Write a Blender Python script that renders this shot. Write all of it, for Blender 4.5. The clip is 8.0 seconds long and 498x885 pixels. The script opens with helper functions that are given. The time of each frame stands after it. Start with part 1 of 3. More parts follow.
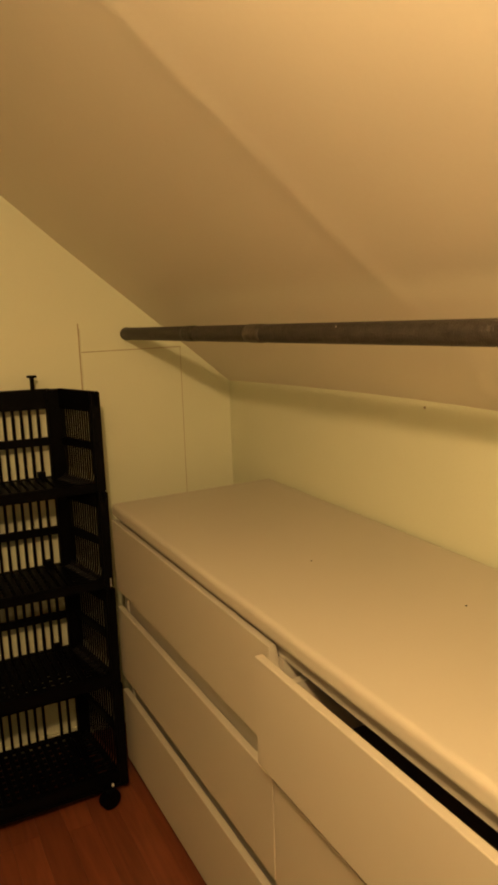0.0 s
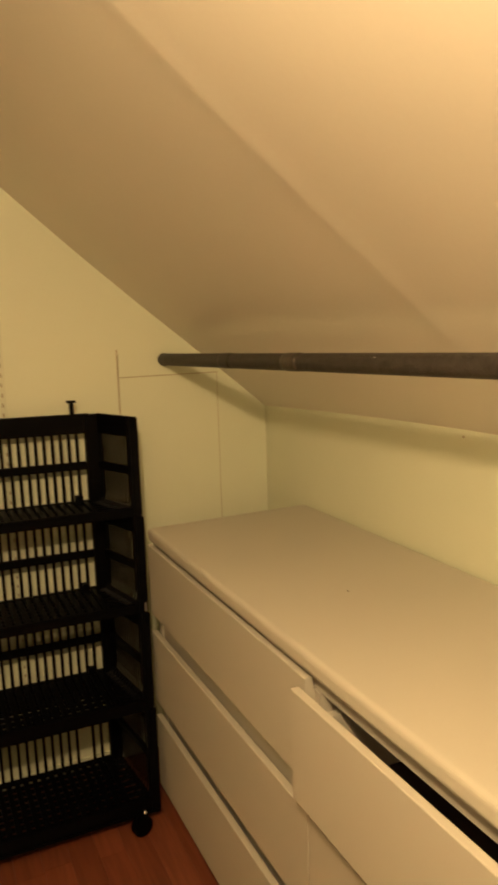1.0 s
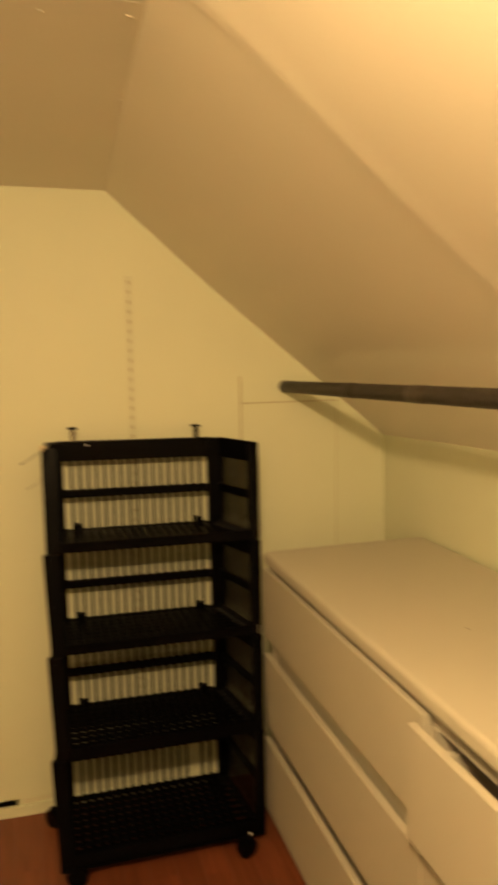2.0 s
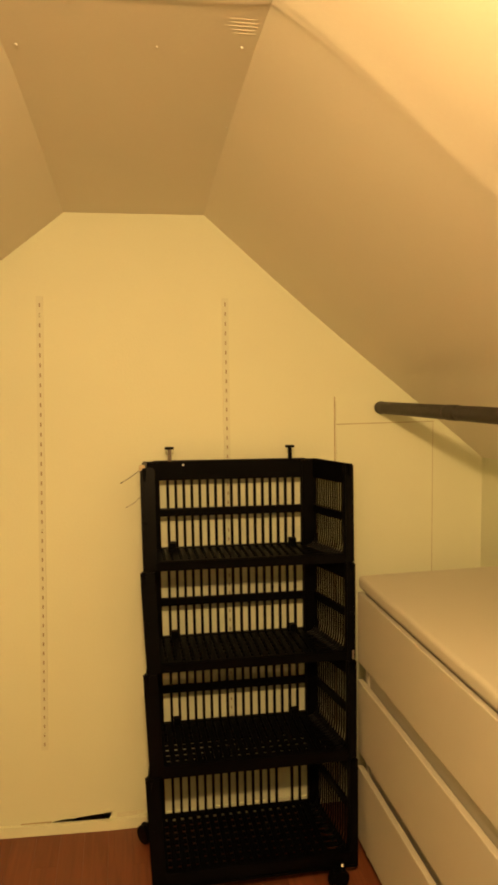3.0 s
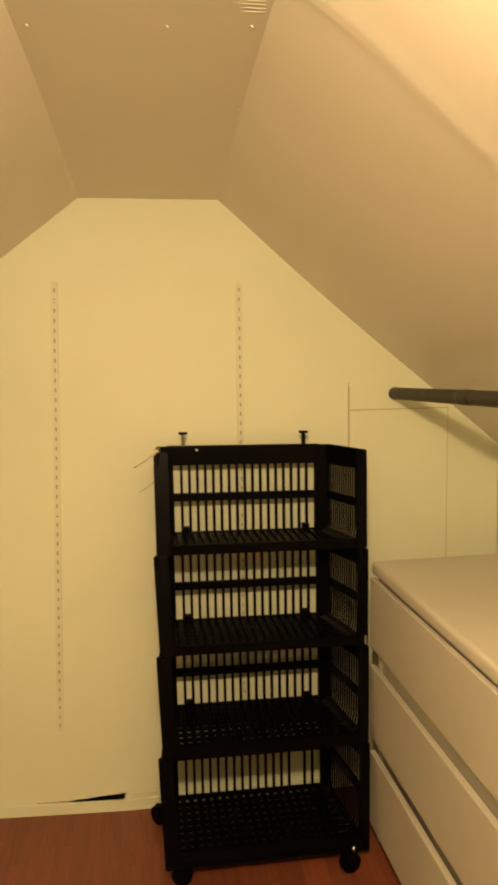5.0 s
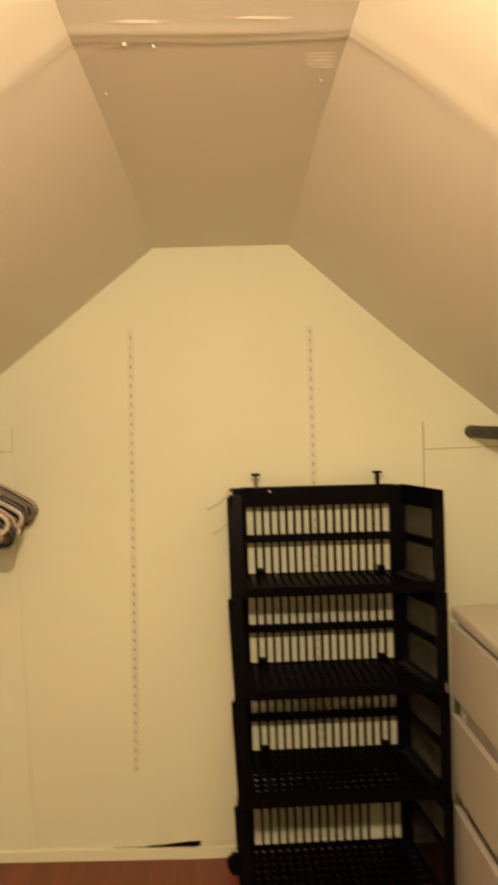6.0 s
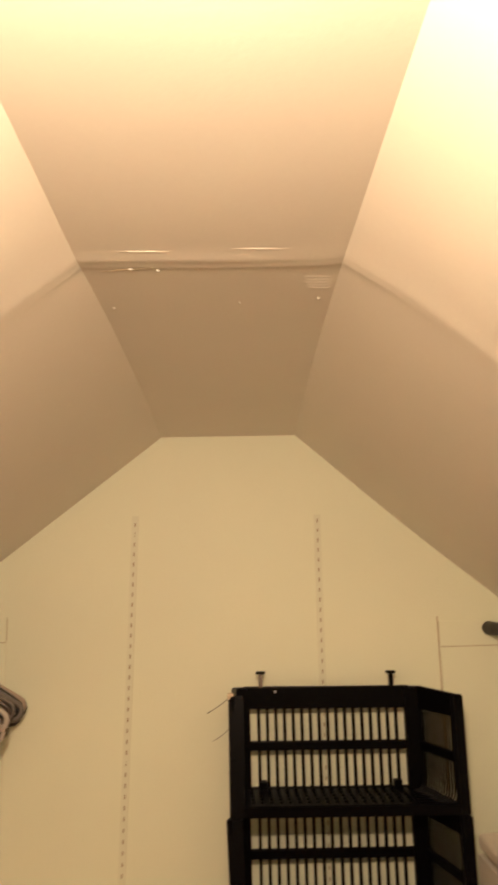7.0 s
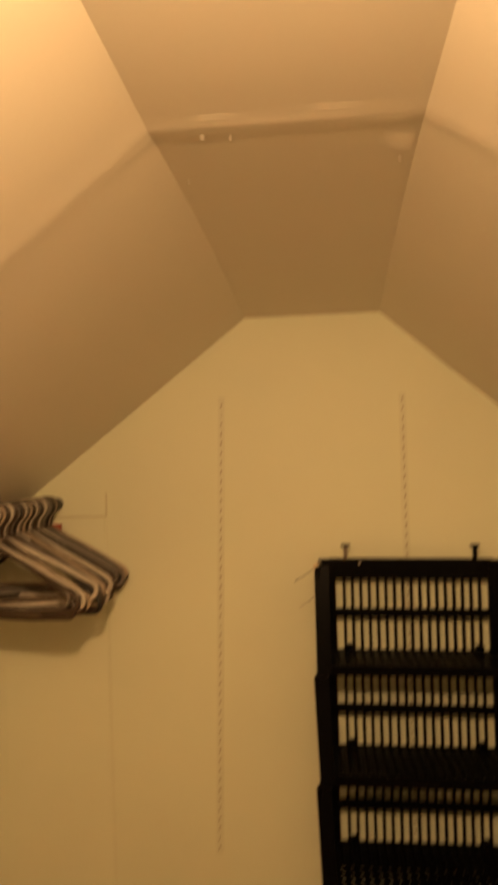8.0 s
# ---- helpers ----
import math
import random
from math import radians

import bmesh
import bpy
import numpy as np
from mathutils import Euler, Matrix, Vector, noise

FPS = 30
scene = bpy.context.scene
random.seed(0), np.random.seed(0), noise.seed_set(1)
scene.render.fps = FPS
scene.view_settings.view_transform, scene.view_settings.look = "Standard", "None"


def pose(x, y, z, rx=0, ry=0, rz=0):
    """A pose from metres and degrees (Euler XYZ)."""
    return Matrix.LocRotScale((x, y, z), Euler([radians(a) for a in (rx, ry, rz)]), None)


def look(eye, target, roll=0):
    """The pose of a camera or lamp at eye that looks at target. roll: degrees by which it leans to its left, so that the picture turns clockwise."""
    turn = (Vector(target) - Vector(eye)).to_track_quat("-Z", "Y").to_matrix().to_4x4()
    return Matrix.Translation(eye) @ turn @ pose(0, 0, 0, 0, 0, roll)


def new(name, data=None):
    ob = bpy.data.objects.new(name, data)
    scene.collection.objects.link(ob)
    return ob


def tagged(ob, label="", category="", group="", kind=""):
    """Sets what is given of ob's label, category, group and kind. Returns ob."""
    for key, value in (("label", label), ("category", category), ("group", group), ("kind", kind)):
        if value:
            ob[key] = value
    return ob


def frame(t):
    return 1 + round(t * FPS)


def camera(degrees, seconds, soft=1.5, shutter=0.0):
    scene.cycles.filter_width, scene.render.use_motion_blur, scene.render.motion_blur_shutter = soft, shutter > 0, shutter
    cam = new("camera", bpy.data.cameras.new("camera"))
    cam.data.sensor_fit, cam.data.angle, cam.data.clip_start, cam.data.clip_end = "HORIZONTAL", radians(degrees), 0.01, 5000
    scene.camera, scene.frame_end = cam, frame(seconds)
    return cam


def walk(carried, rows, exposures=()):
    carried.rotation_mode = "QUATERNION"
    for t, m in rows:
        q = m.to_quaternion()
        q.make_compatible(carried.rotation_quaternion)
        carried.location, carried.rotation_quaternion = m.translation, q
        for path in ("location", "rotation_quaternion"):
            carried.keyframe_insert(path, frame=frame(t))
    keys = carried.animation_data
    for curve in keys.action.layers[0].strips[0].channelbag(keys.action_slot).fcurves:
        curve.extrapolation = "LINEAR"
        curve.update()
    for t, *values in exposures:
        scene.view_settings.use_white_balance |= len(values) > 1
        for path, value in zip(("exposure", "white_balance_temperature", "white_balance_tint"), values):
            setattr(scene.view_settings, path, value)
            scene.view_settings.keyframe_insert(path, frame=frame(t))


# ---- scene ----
cam = camera(38.6, 8.0, soft=3.0, shutter=0.9)
PATH = [
    (0, (-0.022, -1.986, 1.278), (0.902, -0.255, 0.892), -1.8),
    (0.5, (-0.019, -1.979, 1.297), (0.895, -0.240, 0.920), -2.3),
    (1, (-0.027, -1.982, 1.294), (0.820, -0.200, 0.966), -1.8),
    (1.5, (-0.039, -1.983, 1.303), (0.742, -0.17, 0.991), -1.9),
    (2, (-0.063, -1.997, 1.308), (0.506, -0.096, 1.052), -0.9),
    (2.2, (-0.069, -1.997, 1.309), (0.408, -0.069, 1.079), -0.9),
    (3.3, (-0.104, -1.978, 1.321), (0.241, -0.019, 1.116), -1.1),
    (3.5, (-0.105, -1.982, 1.318), (0.238, -0.025, 1.099), -1.2),
    (4, (-0.099, -1.973, 1.318), (0.247, -0.018, 1.077), -1.3),
    (4.2, (-0.099, -1.968, 1.318), (0.254, -0.016, 1.063), -1.5),
    (5.5, (-0.08, -1.996, 1.301), (0.137, -0.016, 1.116), -1.0),
    (6, (-0.09, -1.986, 1.320), (0.0155, 0.008, 1.195), -2.2),
    (6.5, (-0.072, -1.977, 1.369), (-0.052, 0.022, 1.348), -3.8),
    (6.7, (-0.068, -1.96, 1.373), (-0.031, 0.037, 1.484), -2.5),
    (6.8, (-0.071, -1.964, 1.372), (-0.046, 0.029, 1.545), -4.1),
    (7, (-0.06, -1.954, 1.371), (0.015, 0.013, 1.723), -1.4),
    (7.3, (-0.055, -1.966, 1.365), (0.029, 0.006, 1.692), -1.3),
    (7.5, (-0.064, -1.979, 1.352), (-0.073, 0.004, 1.618), -0.6),
    (8, (-0.047, -1.966, 1.351), (-0.229, 0.026, 1.393), -1.8),
]
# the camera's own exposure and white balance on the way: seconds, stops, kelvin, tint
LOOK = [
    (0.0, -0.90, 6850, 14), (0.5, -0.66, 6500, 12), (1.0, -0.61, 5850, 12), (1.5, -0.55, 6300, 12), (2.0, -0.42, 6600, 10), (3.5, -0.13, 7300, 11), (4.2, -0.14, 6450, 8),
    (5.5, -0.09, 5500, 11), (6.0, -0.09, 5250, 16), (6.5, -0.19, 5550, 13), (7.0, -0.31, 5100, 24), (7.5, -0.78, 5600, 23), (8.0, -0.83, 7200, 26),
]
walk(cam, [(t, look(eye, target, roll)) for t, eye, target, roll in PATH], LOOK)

# ---- light ----
world = bpy.data.worlds.new("world")
scene.world = world
world.use_nodes = True
world.node_tree.nodes["Background"].inputs["Color"].default_value = (0.16, 0.17, 0.20, 1)
world.node_tree.nodes["Background"].inputs["Strength"].default_value = 1.0

bulb = bpy.data.lights.new("ceiling_bulb", "POINT")
bulb.energy = 81.0
bulb.color = (1.0, 0.66, 0.295)
bulb.shadow_soft_size = 0.035
lamp = new("ceiling_bulb", bulb)
lamp.location = (-0.088, -1.925, 1.663)


# ---- materials ----
def paint(name, base, rough=0.6, vary=0.06, scale=3.0, bump=0.15, grain=120.0, spec=0.4, metal=0.0):
    """Painted or plain surface: broad stains, fine grain, slight relief."""
    m = bpy.data.materials.new(name)
    m.use_nodes = True
    nt = m.node_tree
    n, l = nt.nodes, nt.links
    b = n["Principled BSDF"]
    co = n.new("ShaderNodeTexCoord")
    big = n.new("ShaderNodeTexNoise")
    big.inputs["Scale"].default_value = scale
    big.inputs["Detail"].default_value = 5.0
    l.new(co.outputs["Object"], big.inputs["Vector"])
    fine = n.new("ShaderNodeTexNoise")
    fine.inputs["Scale"].default_value = grain
    fine.inputs["Detail"].default_value = 3.0
    l.new(co.outputs["Object"], fine.inputs["Vector"])
    mix = n.new("ShaderNodeMix")
    mix.data_type = "RGBA"
    mix.inputs["A"].default_value = (*[c * (1 - vary) for c in base], 1)
    mix.inputs["B"].default_value = (*[min(1, c * (1 + vary)) for c in base], 1)
    add = n.new("ShaderNodeMath")
    add.operation = "MULTIPLY_ADD"
    add.inputs[1].default_value = 0.35
    l.new(fine.outputs["Fac"], add.inputs[0])
    sub = n.new("ShaderNodeMath")
    sub.operation = "MULTIPLY_ADD"
    sub.inputs[1].default_value = 1.3
    sub.inputs[2].default_value = -0.32
    l.new(big.outputs["Fac"], sub.inputs[0])
    l.new(sub.outputs[0], add.inputs[2])
    l.new(add.outputs[0], mix.inputs["Factor"])
    l.new(mix.outputs["Result"], b.inputs["Base Color"])
    rr = n.new("ShaderNodeMapRange")
    rr.inputs["To Min"].default_value = max(0.05, rough - 0.08)
    rr.inputs["To Max"].default_value = min(1.0, rough + 0.08)
    l.new(big.outputs["Fac"], rr.inputs["Value"])
    l.new(rr.outputs["Result"], b.inputs["Roughness"])
    b.inputs["Specular IOR Level"].default_value = spec
    b.inputs["Metallic"].default_value = metal
    if bump:
        bp = n.new("ShaderNodeBump")
        bp.inputs["Strength"].default_value = bump
        bp.inputs["Distance"].default_value = 0.002
        l.new(fine.outputs["Fac"], bp.inputs["Height"])
        l.new(bp.outputs["Normal"], b.inputs["Normal"])
    return m


def laminate(name):
    """Red-brown wood laminate, grain along the board's length (y), each board its own tone."""
    m = bpy.data.materials.new(name)
    m.use_nodes = True
    nt = m.node_tree
    n, l = nt.nodes, nt.links
    b = n["Principled BSDF"]
    co = n.new("ShaderNodeTexCoord")
    info = n.new("ShaderNodeObjectInfo")
    mp = n.new("ShaderNodeMapping")
    mp.inputs["Scale"].default_value = (22, 1.6, 22)
    l.new(co.outputs["Object"], mp.inputs["Vector"])
    off = n.new("ShaderNodeVectorMath")
    off.operation = "SCALE"
    off.inputs[0].default_value = (13, 29, 7)
    l.new(info.outputs["Random"], off.inputs["Scale"])
    l.new(off.outputs["Vector"], mp.inputs["Location"])
    g = n.new("ShaderNodeTexNoise")
    g.inputs["Scale"].default_value = 2.2
    g.inputs["Detail"].default_value = 8
    g.inputs["Distortion"].default_value = 1.2
    l.new(mp.outputs["Vector"], g.inputs["Vector"])
    ramp = n.new("ShaderNodeValToRGB")
    ramp.color_ramp.elements[0].position = 0.3
    ramp.color_ramp.elements[0].color = (0.115, 0.030, 0.014, 1)
    ramp.color_ramp.elements[1].position = 0.72
    ramp.color_ramp.elements[1].color = (0.185, 0.054, 0.024, 1)
    l.new(g.outputs["Fac"], ramp.inputs["Fac"])
    hs = n.new("ShaderNodeHueSaturation")
    mr = n.new("ShaderNodeMapRange")
    mr.inputs["To Min"].default_value = 0.86
    mr.inputs["To Max"].default_value = 1.14
    l.new(info.outputs["Random"], mr.inputs["Value"])
    l.new(mr.outputs["Result"], hs.inputs["Value"])
    l.new(ramp.outputs["Color"], hs.inputs["Color"])
    l.new(hs.outputs["Color"], b.inputs["Base Color"])
    b.inputs["Roughness"].default_value = 0.42
    bp = n.new("ShaderNodeBump")
    bp.inputs["Strength"].default_value = 0.15
    bp.inputs["Distance"].default_value = 0.001
    l.new(g.outputs["Fac"], bp.inputs["Height"])
    l.new(bp.outputs["Normal"], b.inputs["Normal"])
    return m


M_WALL = paint("cream_wall_paint", (0.690, 0.710, 0.540), 0.55, 0.05, 2.2, 0.25, 160, 0.35)
M_CEIL = paint("ceiling_paint", (0.72, 0.672, 0.578), 0.42, 0.05, 2.0, 0.08, 140, 0.4)
M_BOARD = paint("cream_board_paint", (0.700, 0.720, 0.550), 0.5, 0.03, 4.0, 0.2, 120, 0.35)
M_WHITE = paint("white_dresser_foil", (0.490, 0.462, 0.394), 0.42, 0.045, 2.5, 0.06, 260, 0.4)
# near-black: the shade inside the drawers is put into this colour
M_INNER_SHADE = paint("drawer_interior_shade", (0.06, 0.045, 0.04), 0.6, 0.1, 5.0, 0.1, 160)
M_BLACK = paint("black_plastic", (0.0018, 0.0016, 0.0022), 0.34, 0.25, 9.0, 0.1, 240, 0.06)
M_IRON = paint("dark_iron_pipe", (0.042, 0.036, 0.031), 0.55, 0.9, 55.0, 0.9, 300, 0.5, metal=0.35)
M_STEEL = paint("zinc_steel", (0.62, 0.6, 0.58), 0.3, 0.1, 20.0, 0.05, 200, 0.5, metal=1.0)
M_TRACK = paint("painted_shelf_track", (0.635, 0.652, 0.497), 0.45, 0.04, 9.0, 0.1, 160, 0.4)
M_DARK = paint("dark_void", (0.015, 0.012, 0.01), 0.9, 0.1)
M_SLOT = paint("brown_slot", (0.34, 0.27, 0.17), 0.8, 0.1)
M_JOINT = paint("brown_joint", (0.43, 0.36, 0.23), 0.8, 0.3, 30)
M_FAINT = paint("caulked_joint", (0.655, 0.64, 0.487), 0.6, 0.08, 30)
M_WORN = paint("worn_pipe_band", (0.072, 0.06, 0.047), 0.5, 0.7, 45, 0.9, 110, 0.5, metal=0.3)
M_SMOKE = paint("smoky_clear_plastic", (0.16, 0.13, 0.11), 0.15, 0.6, 120, 0.1, 200, 0.6)
M_GLOSS = paint("glossy_filler", (0.82, 0.79, 0.72), 0.12, 0.04, 30, 0.05, 200, 0.8)
M_FLOOR = laminate("red_brown_laminate")
M_SUBFLOOR = paint("subfloor", (0.05, 0.025, 0.015), 0.8, 0.2)
M_CREAMCLIP = paint("beige_plastic_clip", (0.55, 0.45, 0.3), 0.5, 0.08, 30, 0.05, 200)


# ---- building helpers ----
def as_object(name, bm, material, smooth=False):
    me = bpy.data.meshes.new(name)
    bm.normal_update()
    bm.to_mesh(me)
    bm.free()
    me.materials.append(material)
    if smooth:
        me.polygons.foreach_set("use_smooth", [True] * len(me.polygons))
    return new(name, me)


def part(name, bm, material, parent, label="", smooth=False):
    ob = as_object(name, bm, material, smooth)
    ob.parent = parent
    if label:
        tagged(ob, label)
    return ob


def again(ob, name, parent, at):
    """Another piece on the same mesh."""
    o = new(name, ob.data)
    o.parent = parent
    o.location = at
    return o


def box(bm, x0, x1, y0, y1, z0, z1, bevel=0.0, seg=2):
    v = [bm.verts.new(p) for p in ((x0, y0, z0), (x1, y0, z0), (x1, y1, z0), (x0, y1, z0),
                                   (x0, y0, z1), (x1, y0, z1), (x1, y1, z1), (x0, y1, z1))]
    fs = [bm.faces.new([v[i] for i in q]) for q in ((3, 2, 1, 0), (4, 5, 6, 7), (0, 1, 5, 4), (1, 2, 6, 5), (2, 3, 7, 6), (3, 0, 4, 7))]
    if bevel:
        es = list({e for f in fs for e in f.edges})
        bmesh.ops.bevel(bm, geom=es, offset=bevel, segments=seg, affect="EDGES", profile=0.6)
    return bm


def boxed(*a, **k):
    return box(bmesh.new(), *a, **k)


def tube(bm, path, radius, sides=8, closed=False):
    """A round rod swept along a list of points."""
    pts = [Vector(p) for p in path]
    n = len(pts)
    rings, up = [], None
    for i, p in enumerate(pts):
        a = pts[(i - 1) % n] if closed or i > 0 else p
        b = pts[(i + 1) % n] if closed or i < n - 1 else p
        d = (b - a).normalized()
        if up is None:
            up = d.orthogonal().normalized()
        up = (up - d * up.dot(d)).normalized()
        s = d.cross(up)
        r = radius[i] if isinstance(radius, (list, tuple)) else radius
        rings.append([bm.verts.new(p + (up * math.cos(q) + s * math.sin(q)) * r) for q in (2 * math.pi * k / sides for k in range(sides))])
    for i in range(n if closed else n - 1):
        a, b = rings[i], rings[(i + 1) % n]
        for k in range(sides):
            bm.faces.new((a[k], a[(k + 1) % sides], b[(k + 1) % sides], b[k]))
    if not closed:
        bm.faces.new(rings[0][::-1])
        bm.faces.new(rings[-1])
    return bm


def thing(name, label, category, at=(0, 0, 0), group=""):
    return tagged(_at(new(name), at), label, category, group)


def _at(ob, at):
    ob.location = at
    return ob


# ---- the room: an attic closet under a roof, end wall at y = 0 ----
BACK = -4.0
KNEE_R, KNEE_L = 0.975, -1.10
FLAT_L, FLAT_R, FLAT_Z = -0.229, 0.143, 1.738
SEAM = -1.10
ANG_R = math.atan2(FLAT_Z - 1.056, 0.956 - FLAT_R)
ANG_L = math.atan2(FLAT_Z - 1.28, FLAT_L + 0.823)


def floor_z(x):
    """The floor rises a little towards the left wall."""
    return max(0.0, -0.054 * (x + 0.145))


def bow(y):
    """How far the boards beyond the joint bow outward of their plane."""
    if y <= SEAM:
        return 0.0
    s = (y - SEAM) / (0.02 - SEAM)
    return 4 * s * (1 - s) * (1.3 - 0.6 * s)


def section(y):
    """The four corners of the ceiling's cross-section at y: left foot, left fold, right fold, right foot."""
    u, b = max(0.0, min(1.0, y / SEAM)), bow(y)
    near = max(0.0, min(1.2, SEAM - y))
    z = FLAT_Z + 0.029 * u + 0.014 * b
    xl = FLAT_L - 0.014 * u
    xr = FLAT_R - 0.041 * u - 0.02 * near
    zl = FLAT_Z - (FLAT_L - KNEE_L) * math.tan(ANG_L) + 0.018 * u + 0.008 * b
    zr = FLAT_Z - (KNEE_R - FLAT_R) * math.tan(ANG_R) + 0.030 * u + 0.008 * b
    return (KNEE_L, zl), (xl, z), (xr, z), (KNEE_R, zr)


def ceiling_mesh():
    bm = bmesh.new()
    ys = sorted({round(v, 4) for v in list(np.arange(0.0, BACK - 0.001, -0.06)) + list(np.arange(SEAM - 0.10, SEAM + 0.10, 0.005)) + [BACK, 0.0]}, reverse=True)
    for k, cols in ((0, 24), (1, 30), (2, 26)):
        nx, nz = (0.0, -1.0) if k == 1 else ((math.sin(ANG_L), -math.cos(ANG_L)) if k == 0 else (-math.sin(ANG_R), -math.cos(ANG_R)))
        grid = []
        side = [(math.sin(ANG_L), -math.cos(ANG_L)), (0.0, -1.0), (-math.sin(ANG_R), -math.cos(ANG_R))]
        for y in ys:
            c = section(y)
            row = []
            for i in range(cols + 1):
                f = i / cols
                x = c[k][0] * (1 - f) + c[k + 1][0] * f
                z = c[k][1] * (1 - f) + c[k + 1][1] * f
                mx, mz = nx, nz
                other = side[k - 1] if (i == 0 and k > 0) else side[k + 1] if (i == cols and k < 2) else None
                if other:
                    q = 1 + nx * other[0] + nz * other[1]
                    mx, mz = (nx + other[0]) / q, (nz + other[1]) / q
                skew = 0.010 - 0.030 * max(0.0, min(1.0, (x - 0.08) / 0.1))
                yy = y + skew * max(0.0, 1 - abs(y - SEAM) / 0.7)
                w = math.exp(-((y - SEAM) / 0.028) ** 2) * (0.0009 if k == 1 else 0.0014) + (math.exp(-((y - SEAM) / 0.012) ** 2) * (0.0007 + 0.0008 * noise.noise((x * 6, 1, 9))) if k == 1 else 0.0)
                tape = (0.7 + 0.5 * noise.noise((x * 7, 2, 5))) * min(1.0, max(0.0, (0.30 - abs(x + 0.05)) * 8))
                w += math.exp(-((y - SEAM - 0.022 + 0.012 * noise.noise((x * 4, 0, 3))) / 0.005) ** 2) * 0.0012 * tape
                w += 0.0014 * noise.noise((x * 2.3, y * 2.3, z * 2.3 + 7)) + 0.0003 * noise.noise((x * 9, y * 7, z * 9))
                w *= min(1.0, max(0.0, -y / 0.06))
                if k == 2:
                    w += 0.008 * math.sin(math.pi * f ** 0.75) ** 2
                row.append(bm.verts.new((x + mx * w, yy, z + mz * w)))
            grid.append(row)
        for a, b in zip(grid, grid[1:]):
            for i in range(cols):
                face = bm.faces.new((a[i], a[i + 1], b[i + 1], b[i]))
                face.normal_update()
                if face.normal.x * nx + face.normal.z * nz < 0:
                    face.normal_flip()
    return bm


ceiling = as_object("ceiling", ceiling_mesh(), M_CEIL, True)
tagged(ceiling, "off-white painted plasterboard attic ceiling with sloping sides and a taped joint", "ceiling", kind="structure")
sol = ceiling.modifiers.new("thickness", "SOLIDIFY")
sol.thickness, sol.offset, sol.use_rim = 0.06, -1, False

# end wall: gable with a thin open slit above the baseboard
g = section(0.0)
outline = [(KNEE_L - 0.1, 0.02), (-0.338, 0.02), (-0.334, 0.0435), (-0.30, 0.0465), (-0.26, 0.0472), (-0.22, 0.0495), (-0.19, 0.0500), (-0.166, 0.0525), (-0.168, 0.043), (-0.176, 0.02), (KNEE_R + 0.1, 0.02),
           (KNEE_R + 0.1, g[3][1] + 0.02), (KNEE_R, g[3][1] + 0.02), (g[2][0], g[2][1] + 0.02), (g[1][0], g[1][1] + 0.02), (KNEE_L, g[0][1] + 0.02), (KNEE_L - 0.1, g[0][1] + 0.02)]
bm = bmesh.new()
front = [bm.verts.new((x, 0.0, z)) for x, z in outline]
back = [bm.verts.new((x, 0.09, z)) for x, z in outline]
bm.faces.new(front)
bm.faces.new(back[::-1])
for i in range(len(outline)):
    j = (i + 1) % len(outline)
    bm.faces.new((front[j], front[i], back[i], back[j]))
bmesh.ops.triangulate(bm, faces=bm.faces)
bmesh.ops.recalc_face_normals(bm, faces=bm.faces)
tagged(as_object("wall_end", bm, M_WALL), "cream painted gable end wall", "wall", kind="structure")
tagged(as_object("wall_knee_right", boxed(KNEE_R, KNEE_R + 0.1, BACK, 0.0, 0.0, g[3][1] + 0.055), M_WALL), "low cream painted knee wall behind the dresser", "wall", kind="structure")
tagged(as_object("wall_knee_left", boxed(KNEE_L - 0.1, KNEE_L, BACK, 0.0, 0.0, g[0][1] + 0.055), M_WALL), "low cream painted knee wall", "wall", kind="structure")
tagged(as_object("wall_back", boxed(KNEE_L - 0.1, KNEE_R + 0.1, BACK - 0.1, BACK, 0.0, 1.9), M_WALL), "cream painted wall closing the closet", "wall", kind="structure")
tagged(as_object("wall_cavity", boxed(KNEE_L - 0.1, KNEE_R + 0.1, 0.094, 0.13, 0.0, 0.2), M_DARK), "dark cavity behind the wall slit", "wall", kind="structure")

bm = bmesh.new()
for xa, xb in ((KNEE_L, -0.15), (-0.15, KNEE_R)):
    box(bm, xa, xb, -0.010, -0.0003, 0.0, 0.031)
for v in bm.verts:
    v.co.z += floor_z(v.co.x)
tagged(as_object("baseboard", bm, M_BOARD), "thin cream painted baseboard strip with a gap above it", "baseboard", kind="structure")
tagged(as_object("baseboard_left", boxed(KNEE_L, KNEE_L + 0.010, BACK, -0.012, floor_z(KNEE_L), floor_z(KNEE_L) + 0.031, 0.003), M_BOARD), "thin cream painted baseboard strip", "baseboard", kind="structure")

floor = tagged(as_object("floor", boxed(KNEE_L - 0.1, KNEE_R + 0.1, BACK - 0.1, 0.13, -0.08, -0.008), M_SUBFLOOR), "red-brown wood laminate floor", "floor", kind="structure")


# ---- end wall fittings ----
def cleat(label, pts):
    """Board that carries a rod, one corner cut along the roof slope."""
    bm = bmesh.new()
    f = [bm.verts.new((x, -0.008, z)) for x, z in pts]
    b = [bm.verts.new((x, -0.0005, z)) for x, z in pts]
    bm.faces.new(f)
    bm.faces.new(b[::-1])
    for i in range(len(pts)):
        j = (i + 1) % len(pts)
        bm.faces.new((f[j], f[i], b[i], b[j]))
    bmesh.ops.recalc_face_normals(bm, faces=bm.faces)
    bmesh.ops.bevel(bm, geom=[e for e in bm.edges], offset=0.0015, segments=2, affect="EDGES")
    return tagged(as_object("rod_cleat", bm, M_BOARD), label, "cleat board", kind="structure")


def x_at_r(z):
    return FLAT_R + (FLAT_Z - z) / math.tan(ANG_R)


